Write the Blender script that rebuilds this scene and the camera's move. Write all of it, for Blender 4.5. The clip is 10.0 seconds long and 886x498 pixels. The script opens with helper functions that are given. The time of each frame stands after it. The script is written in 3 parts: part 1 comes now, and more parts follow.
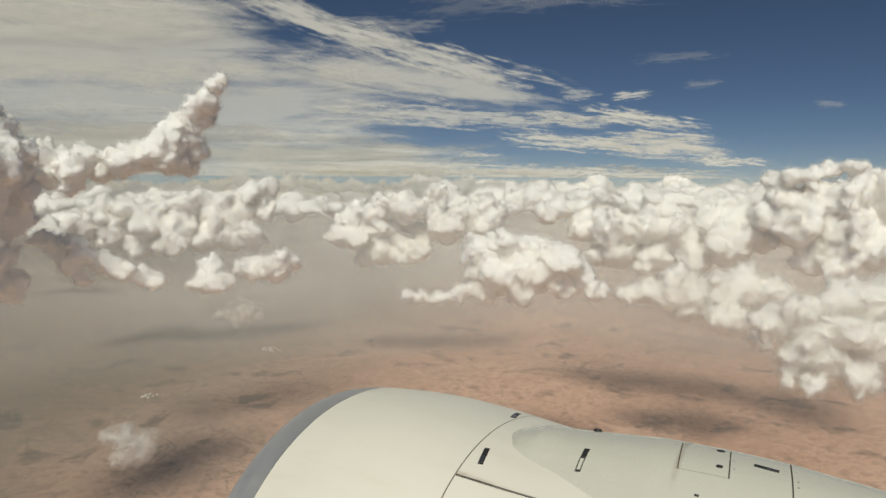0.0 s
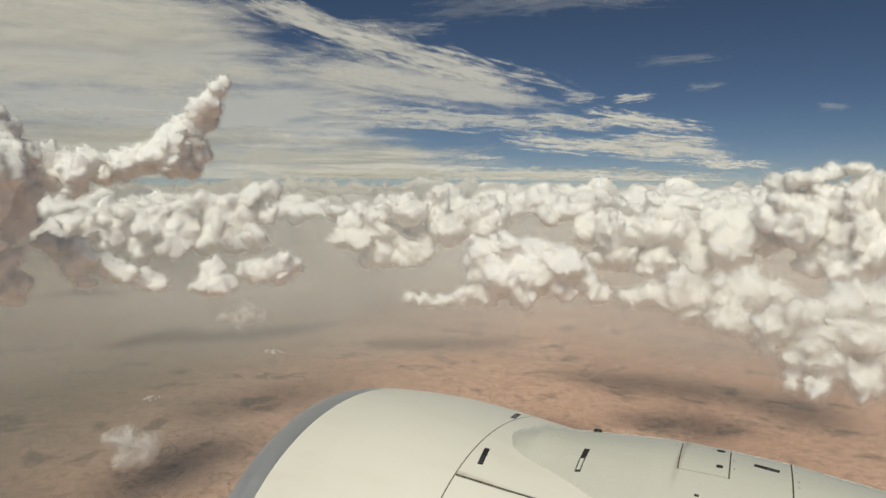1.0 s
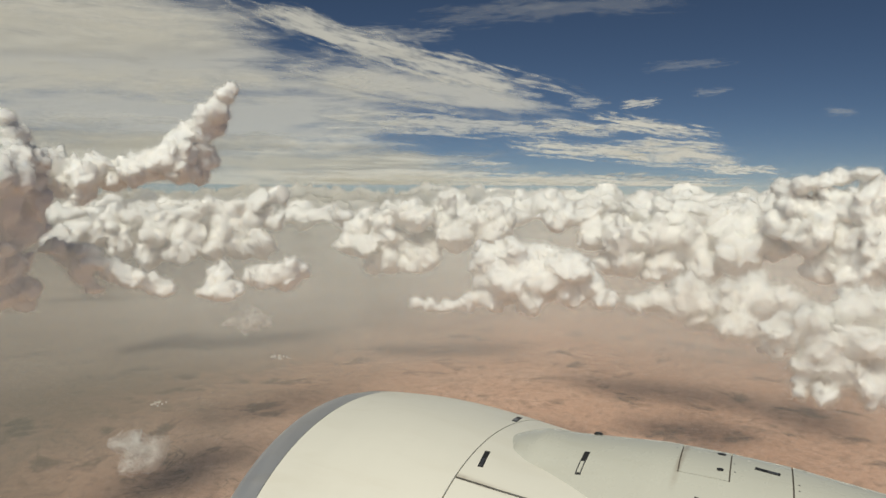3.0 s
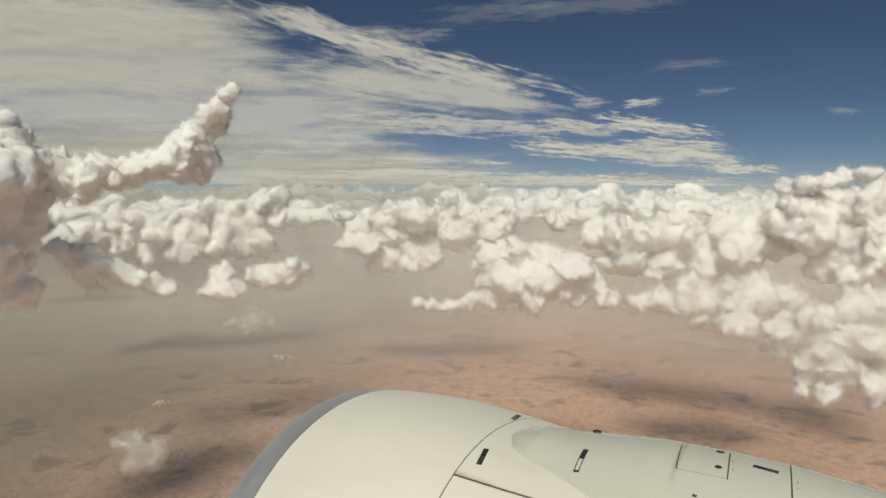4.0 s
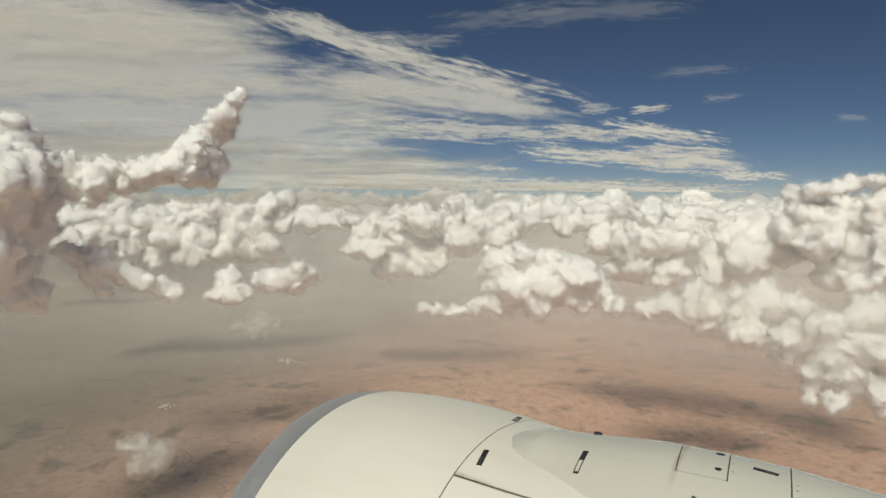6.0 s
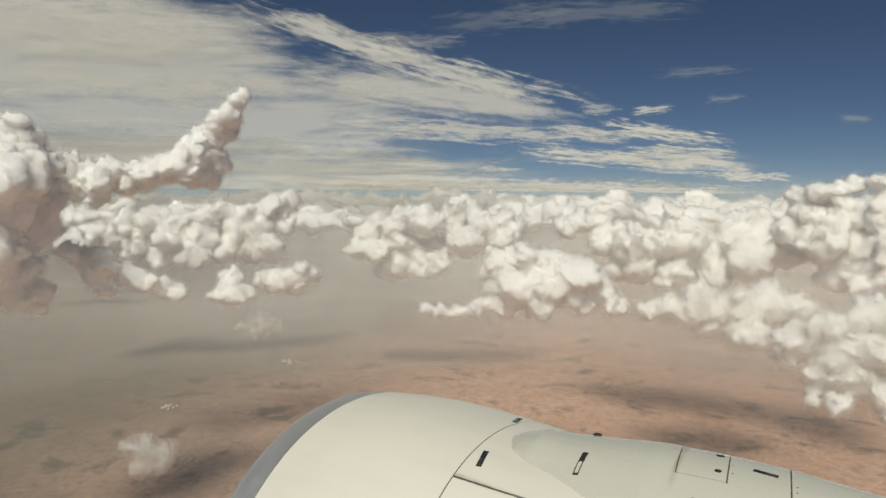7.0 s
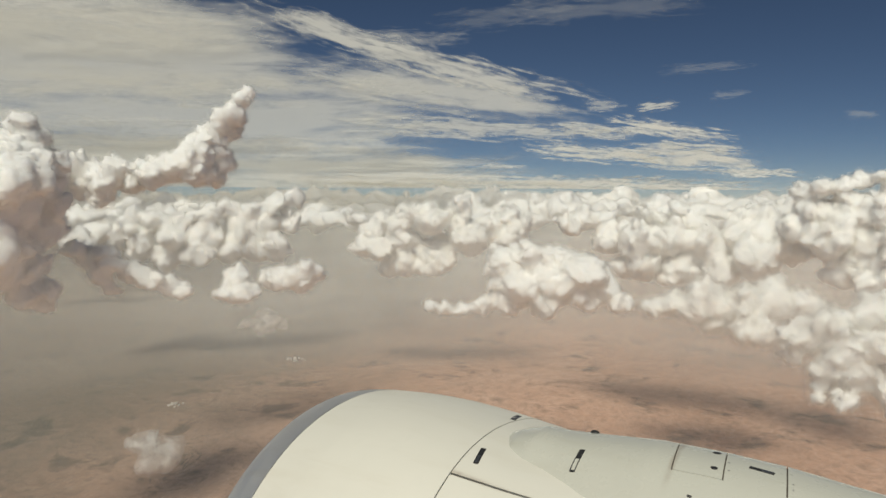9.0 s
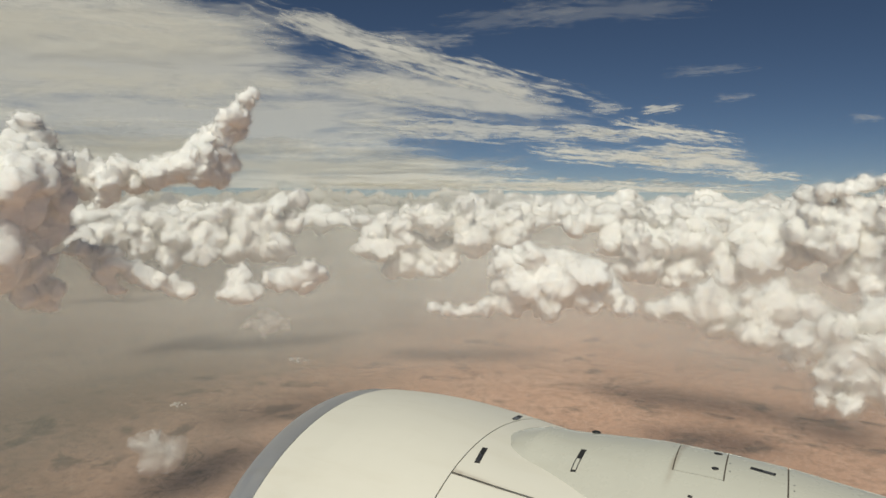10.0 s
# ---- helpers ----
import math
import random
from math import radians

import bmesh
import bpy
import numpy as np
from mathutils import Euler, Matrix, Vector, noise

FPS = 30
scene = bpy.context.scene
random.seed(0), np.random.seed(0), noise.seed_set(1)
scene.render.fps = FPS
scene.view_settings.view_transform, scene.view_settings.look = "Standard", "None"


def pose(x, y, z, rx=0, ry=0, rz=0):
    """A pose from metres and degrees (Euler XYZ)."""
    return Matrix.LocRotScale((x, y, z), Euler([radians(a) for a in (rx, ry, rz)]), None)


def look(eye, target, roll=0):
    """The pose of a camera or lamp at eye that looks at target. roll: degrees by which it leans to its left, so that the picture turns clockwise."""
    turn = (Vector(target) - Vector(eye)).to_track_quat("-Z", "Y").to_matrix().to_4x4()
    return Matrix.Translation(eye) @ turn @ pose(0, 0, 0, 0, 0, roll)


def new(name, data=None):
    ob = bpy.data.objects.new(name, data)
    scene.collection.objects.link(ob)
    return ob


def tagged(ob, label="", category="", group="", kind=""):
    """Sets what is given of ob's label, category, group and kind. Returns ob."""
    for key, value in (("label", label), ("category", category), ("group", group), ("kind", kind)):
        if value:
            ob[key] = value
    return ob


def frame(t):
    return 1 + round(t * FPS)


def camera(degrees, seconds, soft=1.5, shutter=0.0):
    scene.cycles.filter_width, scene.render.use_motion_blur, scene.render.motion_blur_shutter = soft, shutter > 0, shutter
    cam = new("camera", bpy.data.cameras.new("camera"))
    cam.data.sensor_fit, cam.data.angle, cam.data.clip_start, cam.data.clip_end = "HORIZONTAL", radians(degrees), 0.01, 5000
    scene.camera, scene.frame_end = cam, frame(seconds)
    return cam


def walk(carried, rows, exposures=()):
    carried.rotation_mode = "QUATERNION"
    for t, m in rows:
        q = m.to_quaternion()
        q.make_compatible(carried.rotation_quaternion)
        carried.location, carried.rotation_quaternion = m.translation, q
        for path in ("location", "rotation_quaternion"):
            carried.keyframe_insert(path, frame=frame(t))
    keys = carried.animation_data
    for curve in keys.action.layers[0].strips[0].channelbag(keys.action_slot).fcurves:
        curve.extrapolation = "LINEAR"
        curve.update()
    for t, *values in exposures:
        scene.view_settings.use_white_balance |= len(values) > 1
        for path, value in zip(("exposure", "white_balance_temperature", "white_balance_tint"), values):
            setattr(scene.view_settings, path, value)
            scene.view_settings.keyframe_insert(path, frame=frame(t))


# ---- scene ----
# World axes: x points aft along the fuselage, y outboard from the cabin window, z up.
# ---- camera ----
cam = camera(67.1, 10.0)
# seconds, place, bearing turned forward of outboard, pitch, lean
PATH = [
    (0, -0.063, -0.020, 0.040, 30.59, -5.49, 0.51),
    (0.5, -0.057, -0.019, 0.035, 30.72, -5.33, 0.49),
    (1, -0.052, -0.017, 0.029, 30.80, -5.27, 0.49),
    (1.5, -0.045, -0.020, 0.022, 30.99, -5.11, 0.57),
    (2, -0.039, -0.020, 0.018, 31.10, -4.94, 0.55),
    (2.5, -0.031, -0.017, 0.019, 31.25, -4.78, 0.48),
    (4, -0.010, -0.007, 0.010, 31.52, -4.82, 0.39),
    (4.5, -0.002, -0.013, 0.005, 31.63, -4.64, 0.38),
    (5, -0.001, -0.003, -0.007, 31.72, -4.47, 0.57),
    (5.5, 0.008, -0.010, -0.008, 31.91, -4.42, 0.65),
    (7, 0.024, -0.001, -0.007, 32.26, -4.31, 0.72),
    (7.5, 0.033, 0.001, 0.000, 32.40, -4.41, 0.68),
    (8, 0.041, 0.009, 0.003, 32.49, -4.45, 0.53),
    (8.5, 0.047, 0.015, 0.002, 32.57, -4.51, 0.52),
    (9, 0.056, 0.013, -0.004, 32.66, -4.53, 0.51),
    (9.5, 0.057, 0.011, -0.010, 32.84, -4.42, 0.65),
    (10, 0.064, 0.006, -0.012, 32.94, -4.39, 0.79),
]


def heading(azimuth, elevation):
    """Unit vector: azimuth in degrees from outboard towards aft, elevation above the horizon."""
    a, e = radians(azimuth), radians(elevation)
    return Vector((math.sin(a) * math.cos(e), math.cos(a) * math.cos(e), math.sin(e)))


rows = []
for t, x, y, z, turn, pitch, lean in PATH:
    eye = Vector((x, y, z))
    rows.append((t, look(eye, eye + heading(-turn, pitch), lean)))
walk(cam, rows, [(0, 0.08, 6500, 6), (10, 0.08, 6500, 6)])

# ---- sky and sun ----
# room for the many thin layers of haze, seen and lit through one another
scene.cycles.transparent_max_bounces = 44
scene.cycles.max_bounces, scene.cycles.diffuse_bounces = 20, 14
SUN_AZIMUTH, SUN_ELEVATION = -198.0, 51.0
world = bpy.data.worlds.new("sky")
scene.world = world
world.use_nodes = True
wn, wl = world.node_tree.nodes, world.node_tree.links
wn.clear()
sky = wn.new("ShaderNodeTexSky")
sky.sky_type, sky.sun_disc = "NISHITA", False
sky.sun_elevation, sky.sun_rotation = radians(SUN_ELEVATION), radians(SUN_AZIMUTH)
sky.altitude, sky.air_density, sky.dust_density, sky.ozone_density = 6000, 1.0, 0.0, 2.0
back = wn.new("ShaderNodeBackground")
back.inputs["Strength"].default_value = 0.0345
out = wn.new("ShaderNodeOutputWorld")
wl.new(sky.outputs[0], back.inputs[0])
wl.new(back.outputs[0], out.inputs[0])

sun = new("sun", bpy.data.lights.new("sun", "SUN"))
sun.data.energy, sun.data.angle, sun.data.color = 2.8, radians(14.0), (1.0, 0.945, 0.82)
sun.matrix_world = look(heading(SUN_AZIMUTH, SUN_ELEVATION) * 60, (0, 0, 0))


# ---- materials ----
class Shader:
    """A short way to write node materials."""

    def __init__(self, name):
        self.m = bpy.data.materials.new(name)
        self.m.use_nodes = True
        self.n, self.l = self.m.node_tree.nodes, self.m.node_tree.links
        self.n.clear()
        self.out = self.n.new("ShaderNodeOutputMaterial")
        self.place = self.n.new("ShaderNodeNewGeometry").outputs["Position"]

    def add(self, kind, *wires, operation="", use_clamp=False, interpolation_type=""):
        node = self.n.new("ShaderNode" + kind)
        if operation:
            node.operation = operation
        if use_clamp:
            node.use_clamp = True
        if interpolation_type:
            node.interpolation_type = interpolation_type
        for i, w in enumerate(wires):
            if w is None:
                continue
            if hasattr(w, "links"):
                self.l.new(w, node.inputs[i])
            else:
                node.inputs[i].default_value = w
        return node

    def stretch(self, scale, shift=(0, 0, 0), turn=0.0, source=None):
        node = self.add("Mapping", source or self.place)
        node.inputs["Scale"].default_value = scale
        node.inputs["Location"].default_value = shift
        node.inputs["Rotation"].default_value = (0, 0, radians(turn))
        return node.outputs[0]

    def noise(self, where, scale, detail=5.0, rough=0.55, warp=0.0):
        node = self.add("TexNoise", where)
        node.inputs["Scale"].default_value = scale
        node.inputs["Detail"].default_value = detail
        node.inputs["Roughness"].default_value = rough
        node.inputs["Distortion"].default_value = warp
        return node.outputs["Fac"]

    def math(self, op, a, b=0.0, c=0.0, clamp=False):
        return self.add("Math", a, b, c, operation=op, use_clamp=clamp).outputs[0]

    def span(self, value, low, high, to_low=0.0, to_high=1.0):
        node = self.add("MapRange", value, low, high, to_low, to_high, interpolation_type="SMOOTHSTEP")
        return node.outputs[0]

    def ramp(self, value, stops):
        node = self.add("ValToRGB", value)
        e = node.color_ramp.elements
        while len(e) < len(stops):
            e.new(0.5)
        for item, (at, c) in zip(e, stops):
            item.position, item.color = at, (*c, 1)
        return node.outputs[0]

    def blend(self, fac, a, b):
        node = self.n.new("ShaderNodeMix")
        node.data_type = "RGBA"
        for i, w in ((0, fac), (6, a), (7, b)):
            if hasattr(w, "links"):
                self.l.new(w, node.inputs[i])
            else:
                node.inputs[i].default_value = w if i == 0 else (*w, 1)
        return node.outputs[2]

    def axis(self, i):
        return self.add("SeparateXYZ", self.place).outputs[i]

    def close(self, shader):
        self.l.new(shader, self.out.inputs[0])
        return self.m


def cloud_material(name, tint, depth):
    """Sunlit droplets: light wanders below the surface before it leaves again."""
    s = Shader(name)
    b = s.add("BsdfPrincipled", (*tint, 1))
    b.inputs["Roughness"].default_value = 1.0
    b.inputs["Specular IOR Level"].default_value = 0.0
    b.inputs["Subsurface Weight"].default_value = 1.0
    b.inputs["Subsurface Radius"].default_value = (1.0, 0.96, 0.92)
    b.inputs["Subsurface Scale"].default_value = depth
    return s.close(b.outputs[0])


def vapour_material(name):
    """Loose droplets: each fleck sends half of its light on and half of it back."""
    s = Shader(name)
    d = s.add("BsdfDiffuse", (0.97, 0.96, 0.935, 1)).outputs[0]
    tr = s.add("BsdfTranslucent", (0.97, 0.96, 0.935, 1)).outputs[0]
    return s.close(s.add("MixShader", 0.5, d, tr).outputs[0])


def earth_material():
    """Bare red-brown plain: ploughed plots, dark patches, soil darkened and greened to the fore in place of cloud
    shade.
    """
    s = Shader("dry_farmland")
    flat = s.stretch((1, 1, 0))
    broad = s.noise(flat, 0.018, 5, 0.55)
    middle = s.noise(s.stretch((1, 1, 0), (31, 7, 0), 30), 0.07, 7, 0.62, 0.2)
    small = s.noise(s.stretch((1, 1, 0), (3, 57, 0)), 0.33, 6, 0.62, 0.2)
    bent = s.add("VectorMath", flat, s.add("TexNoise", flat, None, 0.2).outputs["Color"], operation="ADD").outputs[0]
    plots = s.add("TexVoronoi", s.stretch((0.22, 0.16, 0), (0, 0, 0), 24, bent)).outputs["Color"]
    plot = s.add("SeparateColor", plots).outputs[0]
    soil = s.ramp(broad, [(0.32, (0.479, 0.291, 0.199)), (0.5, (0.612, 0.377, 0.265)), (0.68, (0.663, 0.439, 0.326))])
    soil = s.blend(s.span(plot, 0.3, 1.0, 0.0, 0.5), soil, (0.653, 0.439, 0.326))
    soil = s.blend(s.span(plot, 0.25, 0.0, 0.0, 0.4), soil, (0.306, 0.204, 0.153))
    soil = s.blend(s.span(middle, 0.53, 0.66, 0.0, 0.75), soil, (0.133, 0.100, 0.082))
    soil = s.blend(s.span(small, 0.50, 0.66, 0.0, 0.4), soil, (0.275, 0.178, 0.133))
    soil = s.blend(s.span(small, 0.44, 0.25, 0.0, 0.2), soil, (0.694, 0.500, 0.398))
    bed = s.math("ABSOLUTE", s.math("SUBTRACT", s.noise(s.stretch((1, 1, 0), (77, 21, 0)), 0.045, 6, 0.5, 0.6), 0.5))
    soil = s.blend(s.math("MULTIPLY", s.span(bed, 0.008, 0.0, 0.0, 0.5), s.span(broad, 0.48, 0.56)), soil, (0.092, 0.073, 0.059))
    # shade under the forward clouds, painted into the soil colour
    reach = s.math("ADD", s.math("ADD", s.axis(0), s.math("MULTIPLY", s.axis(1), 0.25)), s.math("MULTIPLY", s.math("SUBTRACT", middle, 0.5), 90))
    soil = s.blend(s.span(reach, -35, -170, 0.0, 0.8), soil, (0.122, 0.128, 0.107))
    b = s.add("BsdfPrincipled", soil)
    b.inputs["Roughness"].default_value = 0.95
    return s.close(b.outputs[0])


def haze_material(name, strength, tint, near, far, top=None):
    """A sheet standing in for aerial haze: opacity is painted to grow away from the aircraft on level layers, leaning
    ones fade out upwards.
    """
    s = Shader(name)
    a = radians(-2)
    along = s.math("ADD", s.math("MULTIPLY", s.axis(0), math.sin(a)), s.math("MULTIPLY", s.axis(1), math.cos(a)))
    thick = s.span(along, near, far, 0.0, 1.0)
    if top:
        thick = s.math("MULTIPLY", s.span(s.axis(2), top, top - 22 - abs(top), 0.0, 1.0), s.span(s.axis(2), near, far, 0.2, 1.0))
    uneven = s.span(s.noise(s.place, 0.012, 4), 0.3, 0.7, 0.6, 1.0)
    # thinned ahead so that side turns darker, in place of cloud shade
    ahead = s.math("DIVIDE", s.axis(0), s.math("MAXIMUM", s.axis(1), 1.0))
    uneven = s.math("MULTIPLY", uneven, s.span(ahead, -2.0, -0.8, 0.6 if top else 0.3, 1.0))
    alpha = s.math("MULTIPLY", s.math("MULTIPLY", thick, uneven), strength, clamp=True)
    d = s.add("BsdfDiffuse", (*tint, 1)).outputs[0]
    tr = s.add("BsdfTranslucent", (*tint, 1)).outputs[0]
    veiling = s.add("MixShader", 0.5, d, tr).outputs[0]
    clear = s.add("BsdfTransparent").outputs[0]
    return s.close(s.add("MixShader", alpha, clear, veiling).outputs[0])


def cirrus_material(name):
    """Combed ice cloud: long fibres that fray at the ends and sides of each streak."""
    s = Shader(name)
    span = s.n.new("ShaderNodeAttribute")
    span.attribute_name = "span"
    fibre = s.n.new("ShaderNodeAttribute")
    fibre.attribute_name = "fibre"
    u, v, amount = s.add("SeparateXYZ", span.outputs["Vector"]).outputs[:3]
    where = fibre.outputs["Vector"]
    drift = s.noise(s.stretch((0.10, 0.35, 1), (4, 9, 0), 0, where), 1.0, 3, 0.5)
    bent = s.add("VectorMath", where, s.add("CombineXYZ", 0.0, s.math("MULTIPLY", s.math("SUBTRACT", drift, 0.5), 2.0), 0.0).outputs[0], operation="ADD").outputs[0]
    comb = s.noise(s.stretch((0.11, 0.95, 1), (0, 0, 0), 4, bent), 1.0, 5, 0.52, 0.15)
    fluff = s.noise(s.stretch((0.42, 1.3, 1), (7, 2, 0), -6, bent), 1.0, 6, 0.58, 0.25)
    ends = s.math("MULTIPLY", s.span(u, 0.0, 0.35), s.span(u, 1.0, 0.60))
    sides = s.math("MULTIPLY", s.span(v, 0.0, 0.5), s.span(v, 1.0, 0.5))
    shape = s.math("MULTIPLY", ends, sides)
    tear = s.math("ADD", s.math("MULTIPLY", s.math("SUBTRACT", comb, 0.5), 2.8), s.math("MULTIPLY", s.math("SUBTRACT", fluff, 0.5), 1.9))
    torn = s.add("SeparateXYZ", where).outputs[2]
    tear = s.math("MULTIPLY", tear, torn)
    density = s.math("ADD", s.math("MULTIPLY", shape, s.math("SUBTRACT", 1.66, s.math("MULTIPLY", torn, 0.55))), s.math("MULTIPLY", tear, s.span(shape, 0.0, 0.16)))
    alpha = s.math("MULTIPLY", s.span(density, 0.12, 1.3), amount)
    d = s.add("BsdfDiffuse", (0.88, 0.86, 0.80, 1)).outputs[0]
    tr = s.add("BsdfTranslucent", (0.88, 0.86, 0.80, 1)).outputs[0]
    ice = s.add("MixShader", 0.8, d, tr).outputs[0]
    clear = s.add("BsdfTransparent").outputs[0]
    return s.close(s.add("MixShader", alpha, clear, ice).outputs[0])


def paint_material(name, colour, rough, dirt, coat=0.0, metal=0.0, stains=()):
    s = Shader(name)
    streaks = s.noise(s.stretch((0.8, 5, 5)), 1.6, 6, 0.6, 0.4)
    grime = s.noise(s.place, 6.0, 6, 0.65)
    tone = s.blend(s.span(streaks, 0.45, 0.8, 0.0, dirt), colour, [v * f for v, f in zip(colour, (0.80, 0.76, 0.68))])
    tone = s.blend(s.span(grime, 0.55, 0.8, 0.0, dirt * 0.6), tone, [v * 0.82 for v in colour])
    for axis, middle, width, other, start, end in stains:
        band = s.span(s.math("ABSOLUTE", s.math("SUBTRACT", s.axis(axis), middle)), width, 0.0)
        run = s.math("MULTIPLY", s.span(s.axis(other), end, start), s.span(grime, 0.35, 0.65, 0.25, 1.0))
        tone = s.blend(s.math("MULTIPLY", s.math("MULTIPLY", band, run), 0.55), tone, (0.24, 0.16, 0.10))
    b = s.add("BsdfPrincipled", tone)
    b.inputs["Metallic"].default_value = metal
    b.inputs["Coat Weight"].default_value = coat
    b.inputs["Coat Roughness"].default_value = 0.12
    s.l.new(s.span(grime, 0.3, 0.8, rough * 0.85, rough * 1.25), b.inputs["Roughness"])
    bump = s.n.new("ShaderNodeBump")
    bump.inputs["Strength"].default_value, bump.inputs["Distance"].default_value = 0.06, 0.01
    s.l.new(s.noise(s.place, 3.0, 3), bump.inputs["Height"])
    s.l.new(bump.outputs[0], b.inputs["Normal"])
    return s.close(b.outputs[0])


earth = earth_material()
cirrus_ice = cirrus_material("cirrus_ice")
vapour = vapour_material("cloud_vapour")
paint_white = paint_material("cowl_white_paint", (0.80, 0.775, 0.68), 0.55, 0.25, 0.08, 0.0, [(1, 2.336, 0.022, 0, -1.38, -0.95)])
paint_inlet = paint_material("inlet_white_paint", (0.80, 0.775, 0.68), 0.55, 0.25, 0.08)
paint_grey = paint_material("pale_grey_paint", (0.62, 0.615, 0.535), 0.27, 0.35, 0.15, 0.0, [(0, -0.548, 0.020, 1, 2.62, 2.46)])
bare_metal = paint_material("brushed_aluminium", (0.70, 0.69, 0.67), 0.5, 0.3, 0.0, 0.75)
plaster = paint_material("pale_plaster", (0.66, 0.62, 0.57), 0.8, 0.3)
dark_gap = paint_material("dark_gap", (0.02, 0.018, 0.016), 0.7, 0.2)
rubber = paint_material("sealant", (0.10, 0.085, 0.07), 0.7, 0.4)
steel = paint_material("latch_steel", (0.35, 0.34, 0.33), 0.35, 0.3, 0.0, 0.9)
black_paint = paint_material("black_paint", (0.03, 0.03, 0.03), 0.5, 0.2)


# ---- mesh helpers ----
def mesh_of(name, verts, faces, material, smooth=True):
    me = bpy.data.meshes.new(name)
    me.from_pydata([tuple(v) for v in verts], [], faces)
    me.materials.append(material)
    if smooth:
        me.shade_smooth()
    me.update()
    return me


def part(name, me, parent, label=""):
    ob = new(name, me)
    ob.parent = parent
    return tagged(ob, label)


def grid_faces(rows_, cols):
    return [(i * cols + j, i * cols + j + 1, (i + 1) * cols + j + 1, (i + 1) * cols + j)
            for i in range(rows_ - 1) for j in range(cols - 1)]


# ---- the land, the haze over it, the high cloud ----
def disc(name, radius, height, material, rings=90, spokes=180, relief=0.0):
    """A round sheet, its rings closer together near the middle."""
    r = radius * (np.linspace(0.0, 1.0, rings) ** 2.2)
    a = np.linspace(0, 2 * math.pi, spokes, endpoint=False)
    x, y = np.outer(r, np.cos(a)), np.outer(r, np.sin(a))
    z = np.full_like(x, height)
    if relief:
        z += relief * (np.sin(x / 18 + 1.3) * np.cos(y / 25) + 0.5 * np.sin(x / 7) * np.sin(y / 9 + 0.4))
    verts = np.stack([x, y, z], -1).reshape(-1, 3)
    faces = [(i * spokes + j, (i + 1) * spokes + j, (i + 1) * spokes + (j + 1) % spokes, i * spokes + (j + 1) % spokes)
             for i in range(rings - 1) for j in range(spokes)]
    return new(name, mesh_of(name, verts, faces, material))


tagged(disc("ground", 4900, -60, earth, relief=0.35), "hazy orange brown farmland with dark patches", "ground", kind="structure")


def sheet(name, material, height, near, far, low, high, wave=0.0):
    """A level sheet between two distances and two bearings."""
    r = np.geomspace(near, far, 60)
    a = np.radians(np.linspace(low, high, 140))
    x, y = np.outer(r, np.sin(a)), np.outer(r, np.cos(a))
    swell = np.sin(x / 37 + height) * np.cos(y / 29) + 0.6 * np.sin(x / 13 - y / 17)
    verts = np.stack([x, y, height + wave * swell], -1).reshape(-1, 3)
    return new(name, mesh_of(name, verts, grid_faces(60, 140), material))


HAZE_TINT = (0.92, 0.915, 0.885)
# level sheets whose opacity rises with distance, painting in aerial haze
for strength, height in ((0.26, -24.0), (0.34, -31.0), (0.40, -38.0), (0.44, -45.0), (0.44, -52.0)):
    veiling = haze_material("aerial_haze", strength, HAZE_TINT, 90, 420)
    layer = sheet("haze_layer", veiling, height, 12, 4850, -115, 60, 0.015 * abs(height))
    tagged(layer, "thin see-through sheet standing in for beige haze over the plain", "haze", kind="structure")


def leaning_veil(radius, material):
    """A sheet added to pale what lies behind it: it leans outwards like the side of a bowl to catch the sun, from the
    ground to above the cloud tops.
    """
    z = np.linspace(-59.5, 14.0 + radius * 0.04, 50)
    a = np.radians(np.linspace(-115, 60, 140))
    r = np.maximum(radius + z * min(1.0, radius / 75.0), 4.0)
    x, y = np.outer(r, np.sin(a)), np.outer(r, np.cos(a))
    verts = np.stack([x, y, np.repeat(z[:, None], 140, 1)], -1).reshape(-1, 3)
    return new("haze_veil", mesh_of("haze_veil", verts, grid_faces(50, 140), material))


# added sheets round the camera, their lower fade set by its view angle
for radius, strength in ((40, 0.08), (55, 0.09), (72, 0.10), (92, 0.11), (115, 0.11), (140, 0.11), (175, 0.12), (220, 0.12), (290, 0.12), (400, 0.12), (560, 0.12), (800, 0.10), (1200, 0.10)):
    veiling = haze_material("aerial_veil", strength, HAZE_TINT, -0.24 * radius, -0.13 * radius, 8.0 + radius * 0.02)
    tagged(leaning_veil(radius, veiling), "faint leaning sheet standing in for beige haze between the clouds", "haze", kind="structure")

# cirrus streaks: start (azimuth, elevation, half width), end (the same), how dense
BROAD_VEIL = (
    (-73.7, 9.7, 4.6, -42.4, 11.1, 2.91, 0.7),
    (-73.9, 5.4, 3.88, -30.1, 6.8, 2.67, 0.68),
    (-74.1, 1.9, 3.39, -23.4, 2.4, 2.04, 0.85),
    (-48.2, 14.8, 1.16, -20.2, 7.7, 1.16, 0.8),
    (-43.3, 10.2, 1.65, -21.1, 6.8, 1.07, 0.72),
    (-41.5, 6.3, 1.07, -17.4, 5.1, 0.58, 0.72),
    (-73.6, 11.7, 2.91, -45.1, 13.1, 1.94, 0.65),
)
